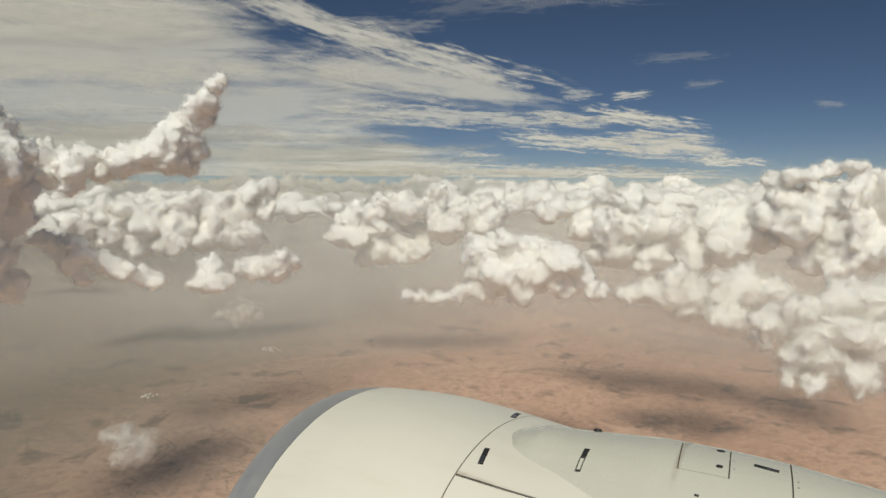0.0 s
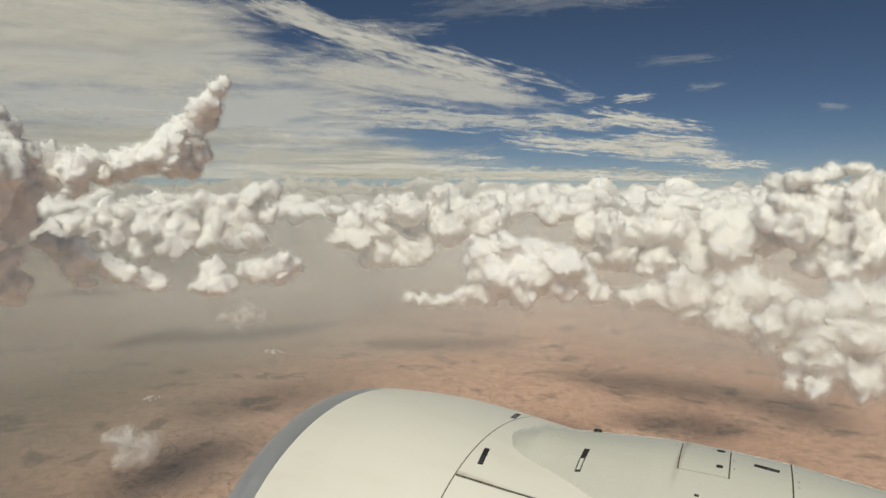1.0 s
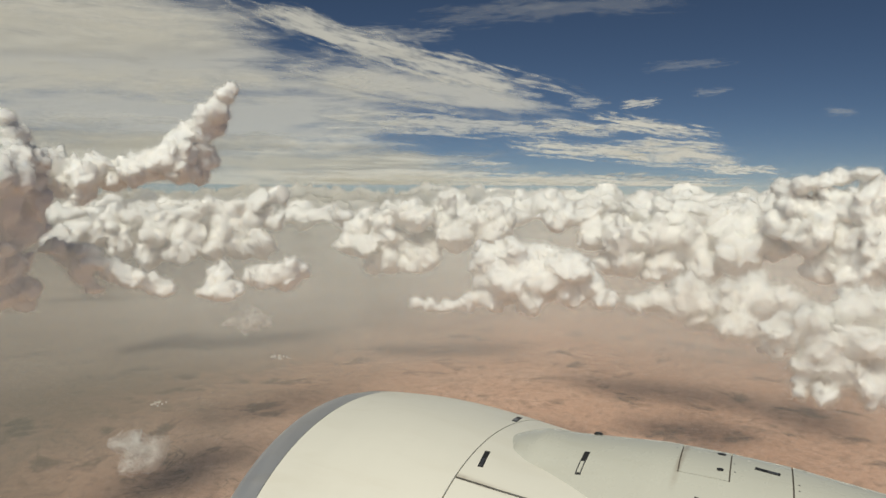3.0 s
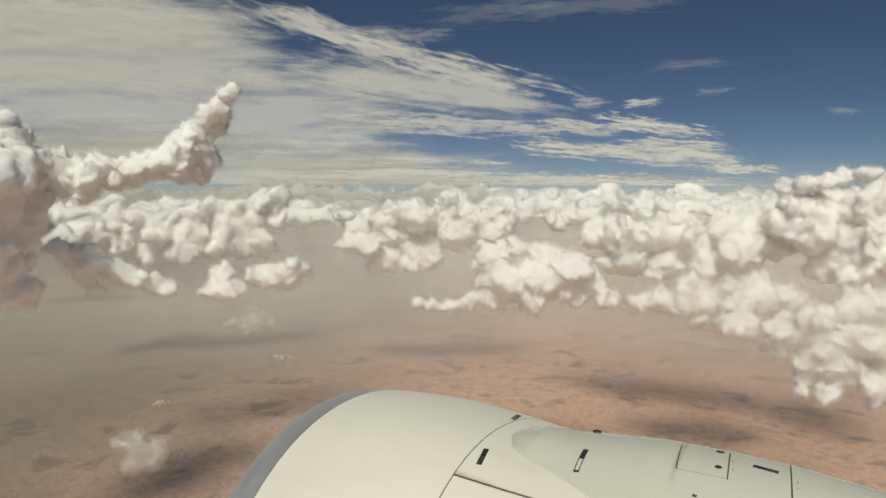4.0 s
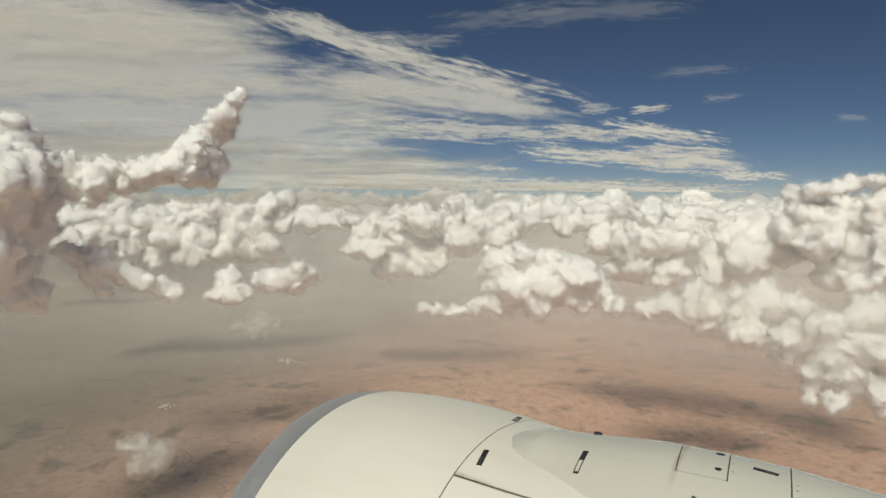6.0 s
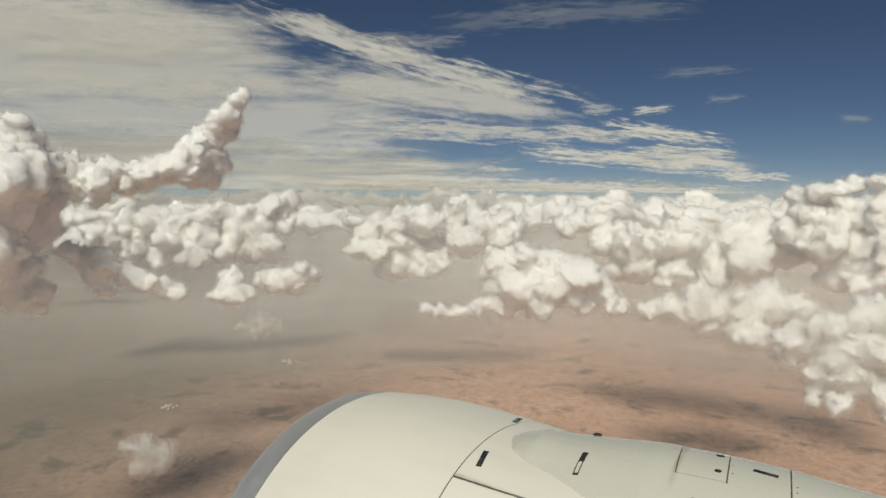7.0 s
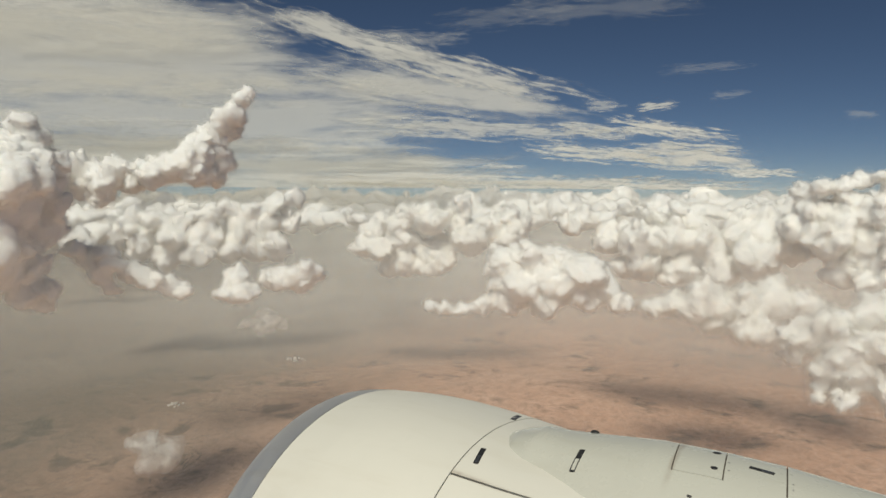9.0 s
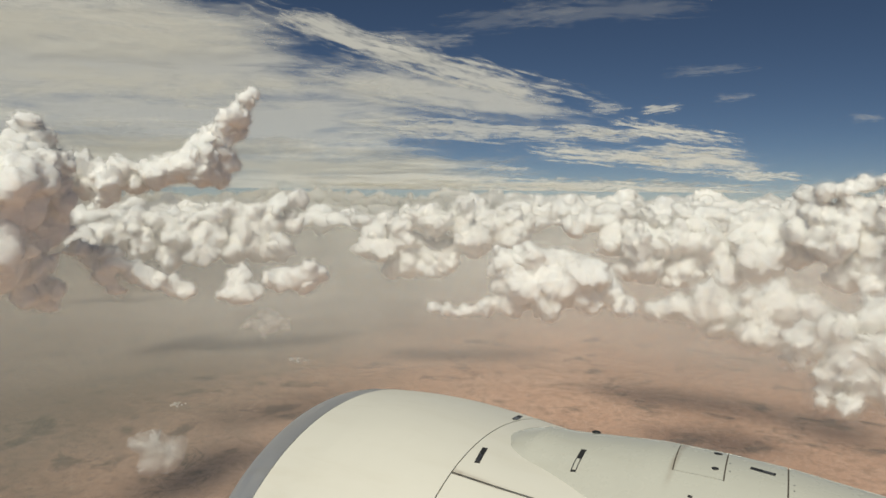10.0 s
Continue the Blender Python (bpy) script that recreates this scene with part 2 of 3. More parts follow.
FRAYED_EDGE = (
    (-18.8, 6.2, 0.73, -9.4, 4.7, 0.44, 0.95),
    (-25.5, 4.1, 0.68, -13.4, 3.1, 0.58, 0.95),
    (-17.8, 3.5, 1.07, -7.1, 2.8, 0.63, 0.95),
    (-11.7, 2.3, 0.44, -4.4, 1.8, 0.29, 0.9),
    (-23.4, 5.8, 0.58, -16.5, 5.1, 0.44, 0.8),
    (-14.7, 4.3, 0.48, -8.4, 3.8, 0.29, 0.8),
    (-21.2, 7.5, 0.58, -17.7, 7.5, 0.29, 0.45),
    (-16.8, 7.2, 0.39, -13.6, 7.5, 0.24, 0.7),
)
LOW_BANDS = (
    (-43.4, 1.3, 0.78, -2.5, 0.8, 0.58, 0.95),
    (-48.8, 0.5, 0.78, -16.9, 0.5, 0.68, 0.9),
    (-24.3, 0.5, 0.44, -3.2, 0.5, 0.34, 0.6),
)
FAINT_WISPS = (
    (-33.5, 14.0, 0.87, -21.4, 15.3, 0.68, 0.11),
    (-27.4, 15.4, 1.16, -11.7, 14.8, 0.68, 0.13),
    (-39.6, 12.9, 0.78, -30.7, 12.9, 0.48, 0.25),
    (-14.9, 10.1, 0.44, -8.3, 10.2, 0.24, 0.14),
    (-11.2, 8.0, 0.29, -8.4, 8.1, 0.19, 0.22),
    (-2.0, 6.2, 0.34, 0.3, 6.0, 0.19, 0.2),
    (-29.8, 2.6, 0.19, -25.6, 2.5, 0.15, 0.7),
    (-50.6, 1.5, 0.34, -30.0, 1.1, 0.39, 0.7),
    (-74.2, 0.5, 1.94, -47.9, 0.5, 1.21, 0.6),
)


def cirrus_streak(az0, el0, w0, az1, el1, w1, amount, seed):
    """One long level sheet of ice cloud; those near the horizon float lower."""
    height = (100 if max(el0, el1) > 2.7 else 42) + 0.7 * seed
    nu, nv = 60, 24
    U, V = np.meshgrid(np.linspace(0, 1, nu), np.linspace(0, 1, nv), indexing="ij")
    run = math.hypot(az1 - az0, el1 - el0)
    side = np.array((-(el1 - el0), az1 - az0)) / run
    W = (w0 + (w1 - w0) * U) * 1.725 * (2 * V - 1)
    az = az0 + (az1 - az0) * (U * 1.3 - 0.15) + side[0] * W
    el = np.maximum(el0 + (el1 - el0) * (U * 1.3 - 0.15) + side[1] * W, height / 4600 * 57.3 + 0.1 * V)
    a, d = np.radians(az), height / np.tan(np.radians(el))
    fine = max(1.0, 4.0 / (w0 + w1))
    verts = np.stack([np.sin(a) * d, np.cos(a) * d, np.full_like(d, height)], -1).reshape(-1, 3)
    me = mesh_of("cirrus_streak", verts, grid_faces(nu, nv), cirrus_ice)
    span = me.attributes.new("span", "FLOAT_VECTOR", "POINT")
    span.data.foreach_set("vector", np.stack([U, V, np.full_like(U, amount)], -1).ravel())
    fibre = me.attributes.new("fibre", "FLOAT_VECTOR", "POINT")
    fibre.data.foreach_set("vector", np.stack([U * run * fine + seed * 37.0, W * fine + seed * 11.0, 0 * U + (1.05 if fine > 1.6 else 0.62)], -1).ravel())
    return new("cirrus_streak", me)


for i, row in enumerate(BROAD_VEIL + FRAYED_EDGE + LOW_BANDS + FAINT_WISPS):
    tagged(cirrus_streak(*row, i), "high combed streak of white cirrus cloud", "cirrus", kind="structure")


# ---- cumulus ----
def hashed(ix, iy, iz, k):
    h = (ix * 374761393 + iy * 668265263 + iz * 1274126177 + k * 974634777) & 0x7FFFFFFF
    h = ((h ^ (h >> 13)) * 1103515245 + 12345) & 0x7FFFFFFF
    h = ((h ^ (h >> 15)) * 747796405 + 2891336) & 0x7FFFFFFF
    return (h & 0xFFFFF) / 0xFFFFF


def cells(p, seed):
    """Distance from each point to the nearest of a jittered lattice of points."""
    base = np.floor(p).astype(np.int64)
    frac = p - base
    best = np.full(len(p), 9.0)
    for dx in (-1, 0, 1):
        for dy in (-1, 0, 1):
            for dz in (-1, 0, 1):
                q = base + (dx, dy, dz)
                ex = dx + hashed(q[:, 0], q[:, 1], q[:, 2], seed) - frac[:, 0]
                ey = dy + hashed(q[:, 0], q[:, 1], q[:, 2], seed + 1) - frac[:, 1]
                ez = dz + hashed(q[:, 0], q[:, 1], q[:, 2], seed + 2) - frac[:, 2]
                best = np.minimum(best, ex * ex + ey * ey + ez * ez)
    return np.sqrt(best)


def smooth_noise(p, seed):
    """Soft random values between -1 and 1 at points."""
    base = np.floor(p).astype(np.int64)
    f = p - base
    f = f * f * (3 - 2 * f)
    total = np.zeros(len(p))
    for dx in (0, 1):
        for dy in (0, 1):
            for dz in (0, 1):
                w = (f[:, 0] if dx else 1 - f[:, 0]) * (f[:, 1] if dy else 1 - f[:, 1]) * (f[:, 2] if dz else 1 - f[:, 2])
                total += w * hashed(base[:, 0] + dx, base[:, 1] + dy, base[:, 2] + dz, seed)
    return total * 2 - 1


def turbulence(p, size, seed):
    """A wandering vector at each point."""
    return np.stack([smooth_noise(p / size, seed + k) + 0.5 * smooth_noise(p / size * 2.3, seed + k + 5) for k in range(3)], -1)


def ball():
    bm = bmesh.new()
    bmesh.ops.create_icosphere(bm, subdivisions=2, radius=1.0)
    v = np.array([v.co[:] for v in bm.verts])
    f = np.array([[w.index for w in face.verts] for face in bm.faces])
    bm.free()
    return v, f


BALL = ball()


def largest_piece(me):
    """Drops loose scraps, so that a cloud is one body."""
    n = len(me.vertices)
    e = np.empty(len(me.edges) * 2, dtype=np.int64)
    me.edges.foreach_get("vertices", e)
    e = e.reshape(-1, 2)
    mark = np.arange(n)
    while True:
        low = np.minimum(mark[e[:, 0]], mark[e[:, 1]])
        was = mark.copy()
        np.minimum.at(mark, e[:, 0], low)
        np.minimum.at(mark, e[:, 1], low)
        mark = mark[mark]
        if (mark == was).all():
            break
    roots, counts = np.unique(mark, return_counts=True)
    if len(roots) == 1:
        return
    keep = mark == roots[counts.argmax()]
    bm = bmesh.new()
    bm.from_mesh(me)
    bm.verts.ensure_lookup_table()
    bmesh.ops.delete(bm, geom=[bm.verts[i] for i in np.nonzero(~keep)[0]], context="VERTS")
    bm.to_mesh(me)
    bm.free()


def cloud_hull(lobes, voxel, single=True):
    """One closed skin round a heap of balls (x, y, z, radius)."""
    v0, f0 = BALL
    verts = np.concatenate([v0 * l[3] + l[:3] for l in lobes])
    faces = np.concatenate([f0 + i * len(v0) for i in range(len(lobes))])
    me = bpy.data.meshes.new("heap")
    me.from_pydata(verts.tolist(), [], faces.tolist())
    ob = new("heap", me)
    mod = ob.modifiers.new("skin", "REMESH")
    mod.mode, mod.voxel_size = "VOXEL", voxel
    skin = bpy.data.meshes.new_from_object(ob.evaluated_get(bpy.context.evaluated_depsgraph_get()))
    bpy.data.objects.remove(ob)
    bpy.data.meshes.remove(me)
    if single:
        largest_piece(skin)
    return skin


def read(me):
    v = np.empty(len(me.vertices) * 3)
    me.vertices.foreach_get("co", v)
    n = np.empty(len(me.vertices) * 3)
    me.vertices.foreach_get("normal", n)
    return v.reshape(-1, 3), n.reshape(-1, 3)


def relaxed(me, rounds):
    """The places of a skin's points after its wrinkles are evened out."""
    v, _ = read(me)
    e = np.empty(len(me.edges) * 2, dtype=np.int64)
    me.edges.foreach_get("vertices", e)
    a, b = e[::2], e[1::2]
    n = len(v)
    count = np.maximum(np.bincount(a, minlength=n) + np.bincount(b, minlength=n), 1)
    for _ in range(rounds):
        mean = np.stack([np.bincount(a, v[b, i], n) + np.bincount(b, v[a, i], n) for i in range(3)], -1) / count[:, None]
        v = 0.4 * v + 0.6 * mean
    return v


def billow(me, size, amount, seed, octaves=3):
    """Raises cauliflower heads on a skin, in ever smaller rounds."""
    for k in range(octaves):
        v, n = read(me)
        s = size / 2.1 ** k
        f = cells(v / s, seed + 10 * k)
        lift = np.sqrt(np.clip(1.0 - (f / 0.95) ** 2, 0.0, 1.0)) - 0.55
        calm = np.clip(0.75 + 0.6 * n[:, 2], 0.25, 1.0)
        v = v + n * (lift * calm * amount * 0.82 ** k * s)[:, None]
        me.vertices.foreach_set("co", v.ravel())
        me.update()


def flecks(points, normals, sizes, rng, name="vapour"):
    """Loose vapour: very small three-cornered flecks, shaded by the normals given instead of their own lie."""
    n = len(points)
    lie = normals + rng.normal(size=(n, 3)) * 0.55
    lie /= np.linalg.norm(lie, axis=1)[:, None]
    a = np.cross(lie, rng.normal(size=(n, 3)))
    a /= np.linalg.norm(a, axis=1)[:, None] + 1e-9
    b = np.cross(lie, a)
    s = sizes[:, None]
    verts = np.stack([points + a * s, points + (-0.5 * a + 0.87 * b) * s, points + (-0.5 * a - 0.87 * b) * s], 1).reshape(-1, 3)
    me = bpy.data.meshes.new(name)
    me.vertices.add(3 * n)
    me.vertices.foreach_set("co", verts.ravel())
    me.loops.add(3 * n)
    me.loops.foreach_set("vertex_index", np.arange(3 * n, dtype=np.int32))
    me.polygons.add(n)
    me.polygons.foreach_set("loop_start", np.arange(0, 3 * n, 3, dtype=np.int32))
    me.update(calc_edges=True)
    me.shade_smooth()
    me.normals_split_custom_set_from_vertices(np.repeat(normals, 3, 0))
    me.materials.append(vapour)
    return me


def wisp(name, label, distance, lobes, seed, depth=1.0, size=0.5, group=""):
    """A shred with no solid body, of loose vapour alone."""
    rng = np.random.default_rng(seed)
    deg, unit = distance * radians(1.0), distance / 1184.0
    points, normals = [], []
    for az, el, r in lobes:
        c, r = np.array(heading(az, el)) * distance, r * deg
        n = int(depth * 3.14 * (r / unit) ** 2 / (1.3 * size * size))
        q = rng.normal(size=(n, 3))
        q /= np.linalg.norm(q, axis=1)[:, None]
        points.append(c + q * (r * 1.25 * rng.random(n) ** 0.55)[:, None])
        # tipped upwards, which brightens the undersides
        normals.append(q + (0, 0, 0.3))
    p, n = np.concatenate(points), np.concatenate(normals)
    p = p + turbulence(p, unit * 34, seed) * (unit * 8) + turbulence(p, unit * 12, seed + 9) * (unit * 3)
    n /= np.linalg.norm(n, axis=1)[:, None]
    return tagged(new(name, flecks(p, n, unit * size * rng.uniform(0.6, 1.3, len(p)), rng, name)), label, "cloud", group)


def cumulus(name, label, distance, lobes, seed, detail=2.2, fringe=4.0, group="", rough=0.40, children=30, core=1.5, depth=0.5, fleck=0.75, single=True):
    """A cloud from its main lobes (azimuth, elevation, radius in degrees), each overgrown with smaller heads.
    fringe: how far loose vapour reaches; core: how far the dense body is drawn in under it; depth: how thick the vapour lies."""
    rng = np.random.default_rng(seed)
    deg = distance * radians(1.0)
    heap = []
    centres = []
    for az, el, r in lobes:
        c = np.array(heading(az, el)) * (distance + rng.uniform(-0.8, 0.8) * r * deg)
        r = r * deg
        if centres and single:
            c1, r1 = min(centres, key=lambda o: np.linalg.norm(o[0] - c) - o[1])
            for u in (0.25, 0.5, 0.75):
                heap.append((*(c1 + (c - c1) * u), min(r, r1) * 0.62))
        centres.append((c, r))
        heap.append((*c, r * 0.80))
        for _ in range(children):
            d = rng.normal(size=3)
            d[2] = abs(d[2]) * 0.8 - 0.3
            d /= np.linalg.norm(d)
            q = r * (0.13 + 0.27 * rng.random() ** 1.5)
            p = c + d * r * rng.uniform(0.55, 0.88)
            heap.append((*p, q))
            for _ in range(4):
                e = d + rng.normal(size=3) * 0.8
                e /= np.linalg.norm(e)
                heap.append((*(p + e * q * rng.uniform(0.7, 1.0)), q * rng.uniform(0.3, 0.6)))
    unit = distance / 1184.0
    size = unit * 15
    skin = cloud_hull(heap, unit * detail, single)
    v, n = read(skin)
    v = v + turbulence(v, unit * 60, seed + 31) * (unit * 10) + turbulence(v, unit * 22, seed + 51) * (unit * 4.2) + turbulence(v, unit * 9, seed + 71) * (unit * 1.8)
    skin.vertices.foreach_set("co", v.ravel())
    skin.update()
    billow(skin, size, rough, seed * 7 + 3, 4)
    skin.shade_smooth()
    skin.materials.clear()
    v, n = read(skin)
    # loose vapour over the whole skin, thicker in some places than in others
    skin.calc_loop_triangles()
    tri = np.empty(len(skin.loop_triangles) * 3, dtype=np.int64)
    skin.loop_triangles.foreach_get("vertices", tri)
    tri = tri.reshape(-1, 3)
    area = 0.5 * np.linalg.norm(np.cross(v[tri[:, 1]] - v[tri[:, 0]], v[tri[:, 2]] - v[tri[:, 0]]), axis=1)
    soft = relaxed(skin, 14)
    body = skin.copy()
    body.vertices.foreach_set("co", soft.ravel())
    body.update()
    _, smooth = read(body)
    bpy.data.meshes.remove(body)
    # shading normals evened as if light spread inside, tipped up to brighten undersides
    facing = 0.5 * n + 0.5 * smooth + (0, 0, 0.28)
    facing /= np.linalg.norm(facing, axis=1)[:, None] + 1e-9

    def scattered(size, thick):
        """Places over the skin, enough of them for flecks of one size to lie so thick."""
        count = int(thick * area.sum() / (unit * unit * 1.3 * size * size))
        pick = tri[rng.choice(len(tri), count, p=area / area.sum())]
        w = rng.dirichlet((1, 1, 1), count)
        along = np.einsum("ij,ijk->ik", w, facing[pick])
        along /= np.linalg.norm(along, axis=1)[:, None] + 1e-9
        return np.einsum("ij,ijk->ik", w, v[pick]), along

    point, normal = scattered(fleck, depth)
    count = len(point)
    loose = np.clip(1.6 - 1.5 * cells(point / (size * 1.6), seed + 77), 0.2, 1.6)
    reach = np.minimum(rng.exponential(1.0, count), 3.2) - 0.5
    point = point + normal * (loose * reach * fringe * unit)[:, None] + turbulence(point, unit * 9, seed + 91) * (loose * np.maximum(reach, 0) * fringe * unit * 0.5)[:, None]
    sizes = unit * fleck * rng.uniform(0.6, 1.4, count) * np.clip(1.15 - 0.35 * reach, 0.35, 1.2)
    skin.vertices.foreach_set("co", (0.8 * v + 0.2 * soft - smooth * core * unit).ravel())
    skin.update()
    skin.normals_split_custom_set_from_vertices(facing)
    skin.materials.append(cloud_material("cloud_droplets", (0.97, 0.96, 0.935), unit * 16))
    skin.name = name
    ob = new(name, skin)
    part("vapour", flecks(point, normal, sizes, rng), ob, "thin loose vapour round the cloud")
    return tagged(ob, label, "cloud", group)


def clouds(label, distance, lobes, seed, **more):
    return cumulus("cumulus_cloud", label, distance, lobes, seed, group="cumulus clouds", **more)


clouds("towering grey cumulus shaded below with a bright crown", 120, [(-64.4, 5.1, 0.55), (-64.2, 3.9, 1.03), (-64.8, 2.0, 2.02), (-63.1, 1.7, 1.44), (-63.1, -0.1, 1.6), (-64.6, -2.4, 2.42), (-62.6, -1.0, 1.08), (-65.1, -5.6, 1.85), (-66.6, -0.4, 3.95), (-67.7, -4.3, 3.89), (-64.8, -7.5, 1.04), (-63.0, -7.4, 0.77), (-64.1, -8.1, 0.75)], 3, fringe=6)
clouds("white cumulus drawn out into a leaning finger", 145, [(-48.4, 7.8, 0.53), (-49.2, 7.2, 0.83), (-50.0, 6.3, 1.05), (-50.9, 5.2, 1.22), (-51.8, 3.9, 1.48), (-53.1, 2.6, 1.64), (-54.5, 2.0, 1.61), (-52.7, 1.5, 1.56), (-56.0, 1.5, 1.34), (-51.1, 2.5, 1.41), (-51.4, 1.2, 1.05), (-58.3, 1.8, 1.06), (-58.0, 0.8, 1.31), (-59.9, 1.0, 1.2), (-61.5, 2.2, 1.01), (-61.3, 0.8, 1.25), (-60.1, -0.1, 0.88), (-63.1, 1.3, 1.14)], 4, fringe=5.5)
clouds("heaped bank of white cumulus heads in haze", 250, [(-57.4, -1.4, 0.66), (-58.0, -2.3, 0.99), (-56.0, -2.1, 0.84), (-54.0, -2.3, 0.95), (-51.9, -1.8, 0.97), (-50.2, -1.6, 0.98), (-50.8, -1.3, 0.62), (-48.4, -1.2, 0.91), (-46.6, -0.9, 0.92), (-44.8, -0.6, 0.74), (-54.4, -3.4, 1.37), (-56.9, -3.6, 1.34), (-58.8, -3.3, 1.14), (-60.3, -3.0, 1.04), (-61.5, -3.7, 1.1), (-52.4, -3.7, 1.4), (-49.7, -3.0, 1.44), (-47.5, -2.5, 1.28), (-45.3, -2.3, 0.93), (-48.4, -4.4, 1.36), (-50.7, -4.8, 1.25), (-52.8, -5.2, 1.14), (-54.9, -5.0, 1.2), (-46.6, -4.4, 1.29)], 5, fringe=3.2, rough=0.42)
clouds("ragged white cumulus with grey shaded base", 128, [(-61.5, -4.5, 0.78), (-60.4, -5.2, 1.0), (-59.3, -4.8, 0.81), (-59.5, -5.9, 0.89), (-58.5, -5.7, 0.74), (-57.4, -6.4, 1.04), (-56.2, -6.9, 1.05), (-54.9, -7.2, 0.94), (-54.1, -7.7, 0.69), (-59.3, -7.7, 0.65), (-60.1, -6.7, 0.72)], 6, fringe=6)
clouds("small bright cumulus puff above the haze", 118, [(-50.2, -7.1, 0.89), (-51.1, -8.0, 0.8), (-49.8, -8.2, 0.99), (-48.9, -8.1, 0.63), (-50.5, -8.6, 0.62)], 7, fringe=5.5)
clouds("small flat cumulus puff above the haze", 124, [(-47.6, -7.0, 0.64), (-46.4, -6.8, 0.92), (-45.3, -6.6, 1.02), (-44.1, -6.3, 0.94), (-43.4, -6.8, 0.66), (-44.6, -7.3, 0.75)], 8, fringe=5.5)
clouds("tall cluster of white cumulus heads", 220, [(-38.0, -2.1, 0.72), (-38.7, -3.0, 0.96), (-36.3, -2.5, 0.96), (-35.1, -1.8, 0.97), (-34.1, -1.3, 0.87), (-33.4, -2.3, 1.16), (-31.7, -1.5, 0.97), (-31.0, -0.8, 0.68), (-31.0, -2.5, 1.36), (-36.3, -4.0, 1.54), (-38.2, -4.5, 1.34), (-34.8, -4.9, 1.55), (-32.9, -4.4, 1.55), (-30.0, -3.9, 1.55), (-35.8, -6.1, 1.16), (-33.8, -6.1, 1.16), (-32.4, -5.6, 1.16), (-28.5, -2.4, 1.26), (-26.9, -1.8, 0.87), (-26.8, -3.4, 1.35), (-25.4, -2.4, 0.77), (-37.0, -6.3, 0.96), (-39.6, -4.9, 0.96)], 10, fringe=3.2, rough=0.42)
clouds("broad bright cumulus with a flat grey base", 130, [(-27.5, -5.8, 1.69), (-25.1, -5.3, 1.73), (-23.2, -5.2, 1.53), (-26.0, -7.2, 2.21), (-23.2, -7.2, 2.28), (-20.8, -6.6, 1.79), (-18.9, -7.5, 1.54), (-17.5, -8.6, 1.06), (-20.3, -8.6, 1.55), (-23.6, -9.0, 1.33), (-27.0, -9.1, 1.34), (-28.9, -9.4, 0.96), (-30.9, -9.5, 0.72), (-32.4, -9.6, 0.58), (-33.6, -9.5, 0.43), (-21.8, -5.7, 1.14)], 11, fringe=7, rough=0.36)
clouds("wide heaped mass of white cumulus", 175, [(-22.1, -2.4, 0.95), (-20.9, -1.9, 0.94), (-19.1, -1.8, 0.84), (-17.5, -1.3, 0.74), (-15.9, -1.5, 0.82), (-14.5, -2.0, 0.99), (-12.8, -1.2, 0.71), (-11.5, -1.2, 0.79), (-10.3, -1.2, 0.65), (-12.1, -2.1, 1.06), (-8.6, -1.6, 0.94), (-7.0, -1.4, 0.92), (-8.5, -2.9, 1.54), (-6.5, -2.4, 1.33), (-14.0, -3.6, 1.62), (-11.4, -4.0, 1.76), (-16.7, -3.7, 1.66), (-19.0, -3.5, 1.31), (-15.8, -5.3, 1.65), (-13.1, -6.1, 1.43), (-10.1, -5.7, 1.74), (-7.2, -4.7, 1.85), (-4.9, -3.7, 1.47), (-17.6, -5.6, 1.3)], 12, fringe=3.6, rough=0.42)
clouds("bright cumulus tower with crisp rounded heads", 165, [(-4.3, -0.0, 0.89), (-3.2, 0.3, 0.79), (-1.9, 0.4, 0.78), (-0.7, 0.9, 0.84), (0.2, 1.4, 0.6), (0.7, 1.0, 0.67), (1.4, 0.3, 0.81), (-3.5, -1.3, 1.28), (-1.3, -1.4, 1.63), (0.8, -1.4, 1.57), (-4.6, -2.4, 1.14), (-2.7, -3.2, 1.58), (-0.1, -3.5, 1.72), (2.0, -3.4, 1.66), (-1.8, -5.2, 1.49), (0.7, -5.9, 1.58), (3.2, -0.9, 2.16), (3.4, -4.9, 2.16)], 13, fringe=3.2, rough=0.42)
clouds("soft hazy cumulus slope in front of the dense deck", 150, [(-13.4, -8.6, 1.07), (-12.1, -8.8, 1.24), (-14.8, -9.1, 0.72), (-10.0, -8.4, 1.56), (-7.9, -8.3, 1.78), (-10.3, -10.0, 1.13), (-8.2, -10.0, 1.19), (-5.9, -7.7, 1.74), (-6.6, -10.3, 1.33), (-3.9, -7.9, 1.53), (-11.3, -7.6, 1.23)], 27, fringe=10, core=3, rough=0.26, fleck=0.65, depth=0.75)
clouds("soft hazy cumulus slope sinking towards the plain", 108, [(1.5, -7.9, 1.48), (2.9, -8.1, 2.17), (-3.8, -10.5, 1.52), (-2.0, -9.9, 1.48), (-4.7, -11.8, 0.97), (-0.8, -11.4, 1.61), (1.3, -10.7, 1.56), (-2.2, -12.8, 1.24), (0.0, -13.3, 1.58), (-2.5, -14.1, 0.93), (1.8, -13.5, 1.67), (-2.8, -15.2, 0.54), (-1.0, -15.0, 0.91), (3.1, -11.3, 2.15)], 14, fringe=11, core=3, rough=0.26, fleck=0.65, depth=0.75)
wisp("cumulus_cloud", "faint thin cumulus shred low in the haze", 100, [(-49.1, -10.7, 0.45), (-47.8, -10.4, 0.77), (-47.2, -10.7, 0.64), (-46.2, -10.9, 0.41), (-48.3, -11.0, 0.54)], 9, 1.8, group="cumulus clouds")
